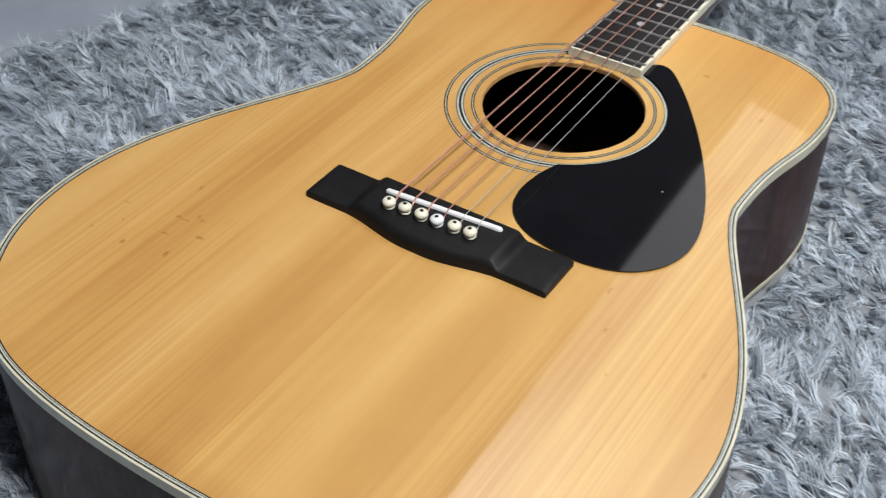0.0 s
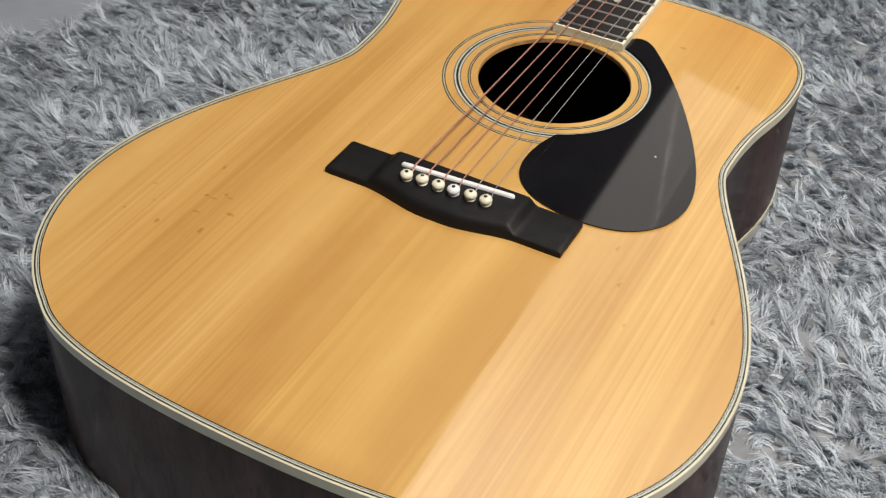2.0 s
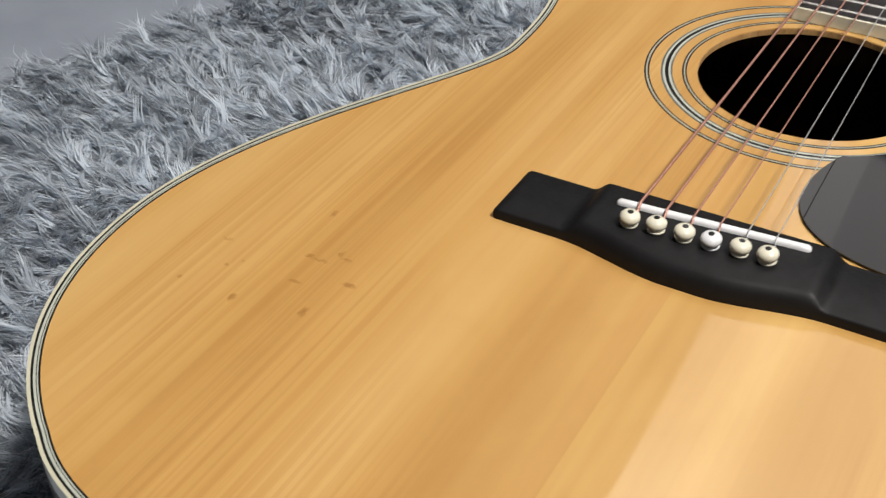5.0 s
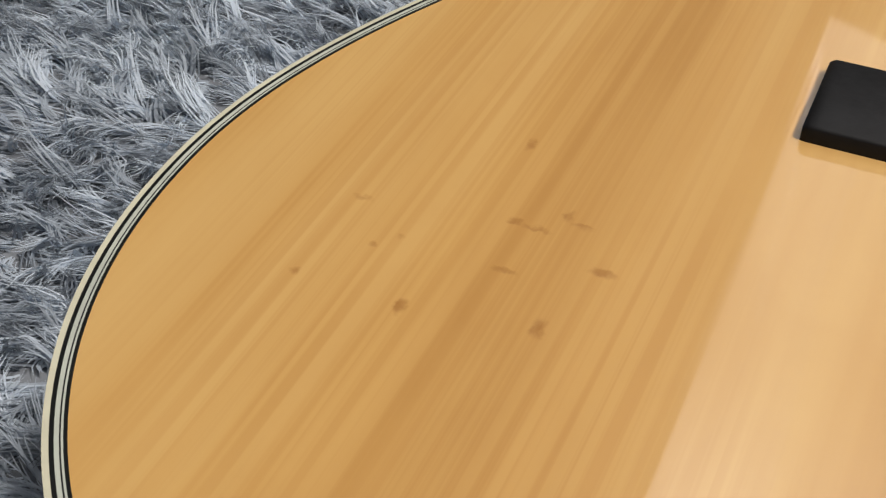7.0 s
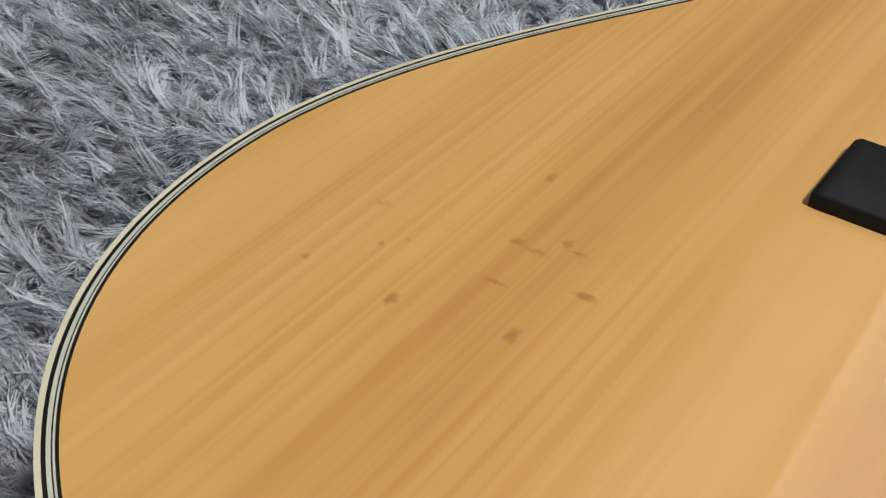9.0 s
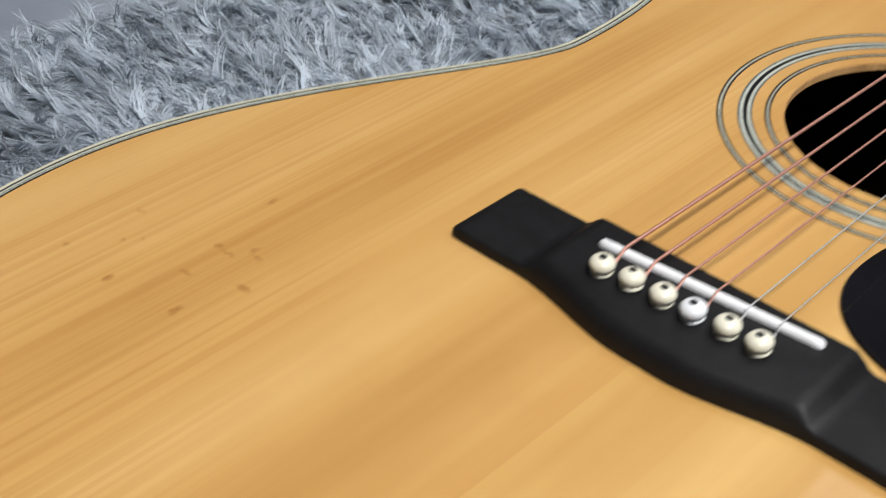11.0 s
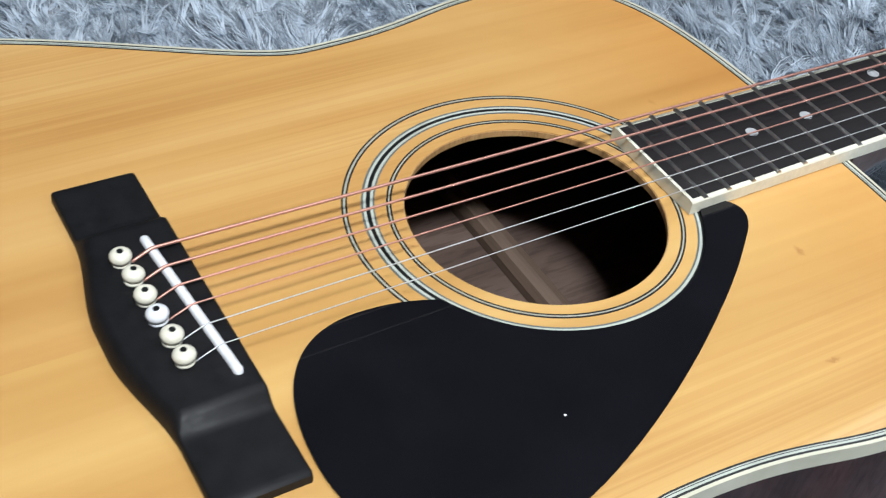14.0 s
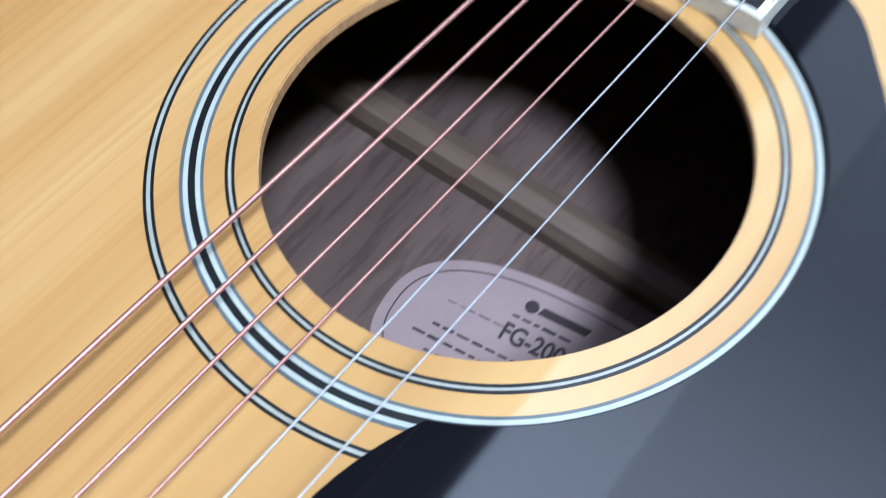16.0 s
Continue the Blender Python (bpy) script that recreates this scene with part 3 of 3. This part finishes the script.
    for n, xs in ((3, (0,)), (5, (0,)), (7, (0,)), (9, (0,)), (12, (-0.0125, 0.0125)), (15, (0,)), (17, (0,))):
        for x in xs:
            y = (fret_y(n) + fret_y(n - 1)) / 2
            bm = bmesh.new()
            lathe(bm, [(0, 0), (0.0027, 0), (0.0027, 0.0007), (0, 0.0008)], (x, y, high(y) - 0.0002), 20)
            part("inlay_dot", bm, PEARL, board, "pearly inlay dot")
    bm = bmesh.new()
    box(bm, -0.0213, 0.0213, nut, nut + 0.006, TOP + 0.001, high(nut) + 0.003, 0.0008)
    part("nut", bm, SADDLE, g, "white plastic nut")

    # neck with a rounded back, and a plain headstock
    bm = bmesh.new()
    secs = []
    for y, depth in ((0.141, 0.075), (0.147, 0.045), (0.158, 0.026), (0.18, 0.020), (0.3, 0.019), (0.45, 0.018), (nut, 0.018), (nut + 0.006, 0.018)):
        hw = width(min(y, nut)) - 0.0002
        secs.append([bm.verts.new((hw * math.cos(a), y, TOP + 0.0003 - depth * math.sin(a) ** 0.8 if math.sin(a) > 1e-6 else TOP + 0.0003)) for a in np.linspace(math.pi, 0, 13)])
    for p, q in zip(secs, secs[1:]):
        for k in range(13):
            bm.faces.new((p[k], q[k], q[(k + 1) % 13], p[(k + 1) % 13]))
    bm.faces.new(secs[0])
    bm.faces.new(secs[-1][::-1])
    part("neck", bm, NECK, g, "dark brown glossy neck", smooth=False)
    bm = bmesh.new()
    v = []
    for y, hw, z in ((nut + 0.006, 0.022, 0.0), (nut + 0.03, 0.033, -0.006), (nut + 0.18, 0.037, -0.040)):
        v.append([bm.verts.new((x, y, TOP + z + dz)) for x, dz in ((-hw, -0.015), (-hw, 0), (hw, 0), (hw, -0.015))])
    for p, q in zip(v, v[1:]):
        for k in range(4):
            bm.faces.new((p[k], q[k], q[(k + 1) % 4], p[(k + 1) % 4]))
    bm.faces.new(v[0])
    bm.faces.new(v[-1][::-1])
    part("headstock", bm, NECK, g, "plain dark headstock")

    # strings: four wound, two plain; each rises from beside its pin over the saddle to the nut
    gauges = (0.00060, 0.00051, 0.00041, 0.00033, 0.00025, 0.00021)
    for k in range(6):
        u = k / 5
        px, py = pins[k]
        sx = -0.0245 + 0.0493 * u
        sy = a.y + (b.y - a.y) * (sx - a.x) / (b.x - a.x)
        r = gauges[k]
        nx = -0.0175 + 0.0337 * u
        path = [(px + 0.0008, py + 0.0026, TOP + 0.0082), (px + 0.0006, py + 0.0042, TOP + 0.0092), (sx, sy - 0.0008, TOP + 0.0108 + r), (sx, sy + 0.0006, TOP + 0.0109 + r)]
        z1 = high(nut) + 0.0019
        for s in np.linspace(0.04, 1, 14):
            path.append((sx + (nx - sx) * s, sy + (nut + 0.001 - sy) * s, TOP + 0.0109 + r + (z1 - TOP - 0.0109) * s))
        path += [(nx * 1.2, nut + 0.03, TOP + 0.002), (nx * 1.3, nut + 0.07 + 0.02 * (k if k < 3 else 5 - k), TOP - 0.012)]
        bm = bmesh.new()
        tube(bm, path, r, 8)
        part("string", bm, BRONZE if k < 4 else STEEL, g, "copper-coloured wound string" if k < 4 else "plain steel string", smooth=True)

    # oval paper label on the back
    lz = 0.0
    slope = pose(0, 0, back_height(0, 0) + 0.0025, math.degrees(math.atan(0.020 / 0.4965)))
    tilt, cxl, cyl = radians(8), 0.0035, 0.0020
    ct, st = math.cos(tilt), math.sin(tilt)

    def on_label(x, y):
        return cxl + x * ct - y * st, cyl + x * st + y * ct

    def oval(w, h, n=64, p=0.8):
        out = []
        for k in range(n):
            c, s = math.cos(2 * math.pi * k / n), math.sin(2 * math.pi * k / n)
            out.append(on_label(math.copysign(abs(c) ** p, c) * w, math.copysign(abs(s) ** p, s) * h))
        return out

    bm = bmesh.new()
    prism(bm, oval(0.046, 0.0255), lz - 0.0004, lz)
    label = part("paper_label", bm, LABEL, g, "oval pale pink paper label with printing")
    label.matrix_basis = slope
    bm = bmesh.new()
    band(bm, oval(0.0428, 0.0225), oval(0.0424, 0.0221), lz, lz + 0.0001)
    part("printed_line", bm, INK, label, "thin printed oval line")
    bars = [(0.0015, 0.0165, 0.0145, 0.0026)]
    row = random.Random(4)
    for x0, x1, y, h in ((-0.012, 0.006, 0.0120, 0.0009), (-0.030, -0.014, 0.0075, 0.0003), (-0.030, 0.000, -0.0005, 0.0008), (-0.034, 0.004, -0.0045, 0.0008), (-0.028, 0.006, -0.0085, 0.0008), (-0.026, 0.008, -0.0125, 0.0008)):
        x = x0
        while x < x1:
            w = row.uniform(0.0014, 0.0042)
            bars.append((x + w / 2, y, w, h * row.uniform(0.8, 1.3)))
            x += w + 0.0010
    for x, y, w, h in bars:
        bm = bmesh.new()
        prism(bm, [on_label(x + dx * w / 2 + dy * h * 0.18, y + dy * h / 2) for dx, dy in ((-1, -1), (1, -1), (1, 1), (-1, 1))], lz, lz + 0.0001)
        part("printed_bar", bm, INK, label)
    bm = bmesh.new()
    ex, ey = on_label(-0.0085, 0.0165)
    prism(bm, circle(0.0020, 24, ex, ey), lz, lz + 0.0001)
    part("printed_emblem", bm, INK, label, "small dark round emblem")
    font = bpy.data.curves.new("printed_text", "FONT")
    font.body, font.size, font.extrude = "FG-200", 0.0078, 0.00005
    font.offset = 0.00018
    tmp = new("printed_text_shape", font)
    me = bpy.data.meshes.new_from_object(tmp.evaluated_get(bpy.context.evaluated_depsgraph_get()))
    bpy.data.objects.remove(tmp)
    me.materials.append(INK)
    text = new("printed_text", me)
    text.parent = label
    fx, fy = on_label(-0.0125, 0.0040)
    text.matrix_basis = Matrix.Translation((fx, fy, lz + 0.0001)) @ pose(0, 0, 0, 0, 0, 8) @ Matrix.Diagonal((0.8, 1, 1, 1))
    tagged(text, "dark printed model number")
    return g


guitar()


# ---------------------------------------------------------------- fur rug
def rug():
    turn = math.atan2(0.152, 0.428)
    along, across = np.array([math.sin(turn), math.cos(turn)]), np.array([math.cos(turn), -math.sin(turn)])
    corner = np.array([-0.482, -0.060])
    base = plain("rug_backing", (0.22, 0.235, 0.26), 0.95, vary=0.2, scale=60, relief=0.4)
    r = thing("fur_rug", "shaggy silver-grey fur rug with long tousled pile", "rug")
    bm = bmesh.new()
    quad = [corner + along * a + across * c for a, c in ((-1.1, 0), (-1.1, 1.45), (1.3, 1.45), (1.3, 0))]
    prism(bm, [tuple(q) for q in quad], 0.0, 0.0155)
    part("backing", bm, base, r, "woven grey backing")

    rng = np.random.default_rng(7)

    # signed distance to the guitar's outline on a grid, so that no hair enters the body
    gx, gy = np.arange(-0.26, 0.26, 0.004), np.arange(-0.42, 0.20, 0.004)
    G = np.stack(np.meshgrid(gx, gy, indexing="ij"), -1)
    O = OUTLINE[::2]
    dist = np.sqrt(((G[:, :, None, :] - O[None, None]) ** 2).sum(-1)).min(2)
    nxt = np.roll(O, -1, 0)
    inside = np.zeros(dist.shape, bool)
    for (x0, y0), (x1, y1) in zip(O, nxt):
        if y0 != y1:
            cond = (y0 > G[..., 1]) != (y1 > G[..., 1])
            inside ^= cond & (G[..., 0] < (x1 - x0) * (G[..., 1] - y0) / (y1 - y0) + x0)
    sdf = np.where(inside, -dist, dist)
    grad = np.stack(np.gradient(sdf, 0.004), -1)

    def body_distance(p):
        i = np.clip(((p[:, 0] + 0.26) / 0.004).round().astype(int), 0, len(gx) - 1)
        j = np.clip(((p[:, 1] + 0.42) / 0.004).round().astype(int), 0, len(gy) - 1)
        return sdf[i, j], grad[i, j]

    waves = [(rng.normal(size=2) * f, rng.random() * 6.28, w) for f, w in ((6, 0.55), (6, 0.55), (18, 0.6), (18, 0.6), (45, 0.65), (45, 0.65), (95, 0.6), (95, 0.6))]

    def field(p, shift):
        return sum(w * np.sin(p @ f + ph + shift) for f, ph, w in waves)

    def hairs(area, clumps, per, thick, length, spread=0.004):
        a0, a1, c0, c1 = area
        uv = rng.random((clumps, 2)) * [a1 - a0, c1 - c0] + [a0, c0]
        root = corner + uv[:, :1] * along + uv[:, 1:] * across
        d, _ = body_distance(root)
        near = (np.abs(root[:, 0]) < 0.25) & (root[:, 1] > -0.41) & (root[:, 1] < 0.19)
        root = root[~(near & (d < -0.012))]
        n = len(root)
        az = 1.0 * field(root, 0) + rng.normal(size=n) * 0.62 - 1.9
        lean = np.clip(1.10 + 0.06 * field(root, 2.0) + rng.normal(size=n) * 0.22, 0.5, 1.42)
        size = length * np.clip(1 + 0.2 * rng.normal(size=n), 0.55, 1.5)
        curl = 1.2 * field(root, 4.0) + rng.normal(size=n) * 1.5
        idx = np.repeat(np.arange(n), per)
        m = len(idx)
        off = rng.normal(size=(m, 2)) * spread
        R0 = root[idx] + off
        L = size[idx] * np.clip(1 + 0.16 * rng.normal(size=m), 0.5, 1.5)
        A = az[idx] + rng.normal(size=m) * 0.085
        Le = np.clip(lean[idx] + rng.normal(size=m) * 0.06, 0.3, 1.5)
        C = curl[idx] + rng.normal(size=m) * 0.25
        K = 5
        pts = np.zeros((m, K, 3))
        pos = np.concatenate([R0, np.full((m, 1), 0.013)], 1)
        pts[:, 0] = pos
        gather = -off * 0.22
        for k in range(1, K):
            s = k / (K - 1)
            ang = A + C * (s - 0.3)
            el = np.clip(Le * (0.55 + 0.70 * s), 0, 1.66)
            step = np.stack([np.cos(ang) * np.sin(el), np.sin(ang) * np.sin(el), np.cos(el)], 1) * (L / (K - 1))[:, None]
            step[:, :2] += gather
            pos = pos + step
            pts[:, k] = pos
        flat = pts.reshape(-1, 3)
        d, gr = body_distance(flat[:, :2])
        near = (np.abs(flat[:, 0]) < 0.25) & (flat[:, 1] > -0.41) & (flat[:, 1] < 0.19) & (d < 0.0015)
        push = np.where(near, 0.0015 - d, 0)[:, None] * gr
        flat[:, :2] += push
        d2, _ = body_distance(flat[:, :2])
        hug = np.clip(1 - d2 / 0.03, 0, 1) * ((np.abs(flat[:, 0]) < 0.25) & (flat[:, 1] > -0.41) & (flat[:, 1] < 0.19))
        flat[:, 2] = np.minimum(flat[:, 2], 0.052) * (1 - 0.35 * hug) + 0.35 * hug * 0.013
        flat[:, 2] = np.maximum(flat[:, 2], 0.0145)
        pts = flat.reshape(m, K, 3)
        # a flat tapered ribbon for each hair, turned a little at random
        tang = np.gradient(pts, axis=1)
        side = np.stack([-tang[..., 1], tang[..., 0], np.zeros((m, K))], -1)
        side /= np.linalg.norm(side, axis=-1, keepdims=True) + 1e-9
        side[..., 2] += rng.normal(size=(m, 1)) * 0.2
        w = thick * (0.6 + 0.8 * rng.random((m, 1))) * np.array([1.0, 1.0, 0.85, 0.6, 0.0])[None]
        Lf = pts - side * w[..., None] / 2
        Rt = pts + side * w[..., None] / 2
        V = np.concatenate([np.stack([Lf[:, :K - 1], Rt[:, :K - 1]], 2).reshape(m, -1, 3), pts[:, K - 1:K]], 1)
        nv = V.shape[1]
        tri = []
        for k in range(K - 2):
            a, b, c, e = 2 * k, 2 * k + 1, 2 * k + 3, 2 * k + 2
            tri += [(a, b, c), (a, c, e)]
        tri.append((2 * (K - 2), 2 * (K - 2) + 1, nv - 1))
        F = (np.arange(m)[:, None, None] * nv + np.array(tri)[None]).reshape(-1, 3)
        tone = np.repeat(((np.repeat(rng.random(n), per) * 0.86 + rng.random(m) * 0.14)).astype(np.float32), nv)
        return V.reshape(-1, 3), F, tone

    # area is along and across the rug's long edge; the side beside the body first
    sets = [hairs((-0.40, 0.70, 0.0, 0.44), 23000, 11, 0.00066, 0.0225, 0.0020),
            hairs((-0.50, 0.70, 0.44, 0.95), 20000, 9, 0.00076, 0.0200, 0.0022),
            hairs((0.70, 1.29, 0.0, 1.44), 3000, 5, 0.0028, 0.040),
            hairs((-1.09, -0.40, 0.0, 1.44), 3000, 5, 0.0028, 0.040),
            hairs((-0.50, 0.70, 0.95, 1.44), 2000, 5, 0.0028, 0.040)]
    verts, faces, tones, at = [], [], [], 0
    for V, F, tone in sets:
        verts.append(V)
        tones.append(tone)
        faces.append(F + at)
        at += len(V)
    V, F = np.concatenate(verts), np.concatenate(faces)
    fur, nt, b = material("grey_fur", rough=0.55)
    isl = node(nt, "ShaderNodeAttribute", attribute_name="lock_tone").outputs["Fac"]
    tone = ramp(nt, isl, [(0.10, (0.22, 0.25, 0.29)), (0.4, (0.45, 0.505, 0.575)), (0.65, (0.60, 0.668, 0.75)), (0.9, (0.71, 0.785, 0.87))])
    big = noise_tex(nt, coords(nt), 7, 3)
    nt.links.new(mix(nt, "MULTIPLY", tone, ramp(nt, big, [(0.35, (0.90, 0.90, 0.91)), (0.65, (1, 1, 1))]), 1.0), b.inputs["Base Color"])
    b.inputs["Specular IOR Level"].default_value = 0.35
    through_hair = node(nt, "ShaderNodeBsdfTranslucent")
    nt.links.new(b.inputs["Base Color"].links[0].from_socket, through_hair.inputs[0])
    blend = node(nt, "ShaderNodeMixShader")
    blend.inputs[0].default_value = 0.32
    nt.links.new(b.outputs[0], blend.inputs[1])
    nt.links.new(through_hair.outputs[0], blend.inputs[2])
    nt.links.new(blend.outputs[0], nt.nodes["Material Output"].inputs["Surface"])
    me = bpy.data.meshes.new("fur")
    me.vertices.add(len(V))
    me.vertices.foreach_set("co", V.astype(np.float32).ravel())
    me.loops.add(F.size)
    me.loops.foreach_set("vertex_index", F.astype(np.int32).ravel())
    me.polygons.add(len(F))
    me.polygons.foreach_set("loop_start", np.arange(0, F.size, 3, dtype=np.int32))
    me.update(calc_edges=True)
    me.attributes.new("lock_tone", "FLOAT", "POINT").data.foreach_set("value", np.concatenate(tones))
    me.materials.append(fur)
    me.polygons.foreach_set("use_smooth", np.ones(len(F), bool))
    pile = new("fur", me)
    pile.parent = r
    tagged(pile, "long silver-grey tousled fur", kind="stuff")
    return r


rug()
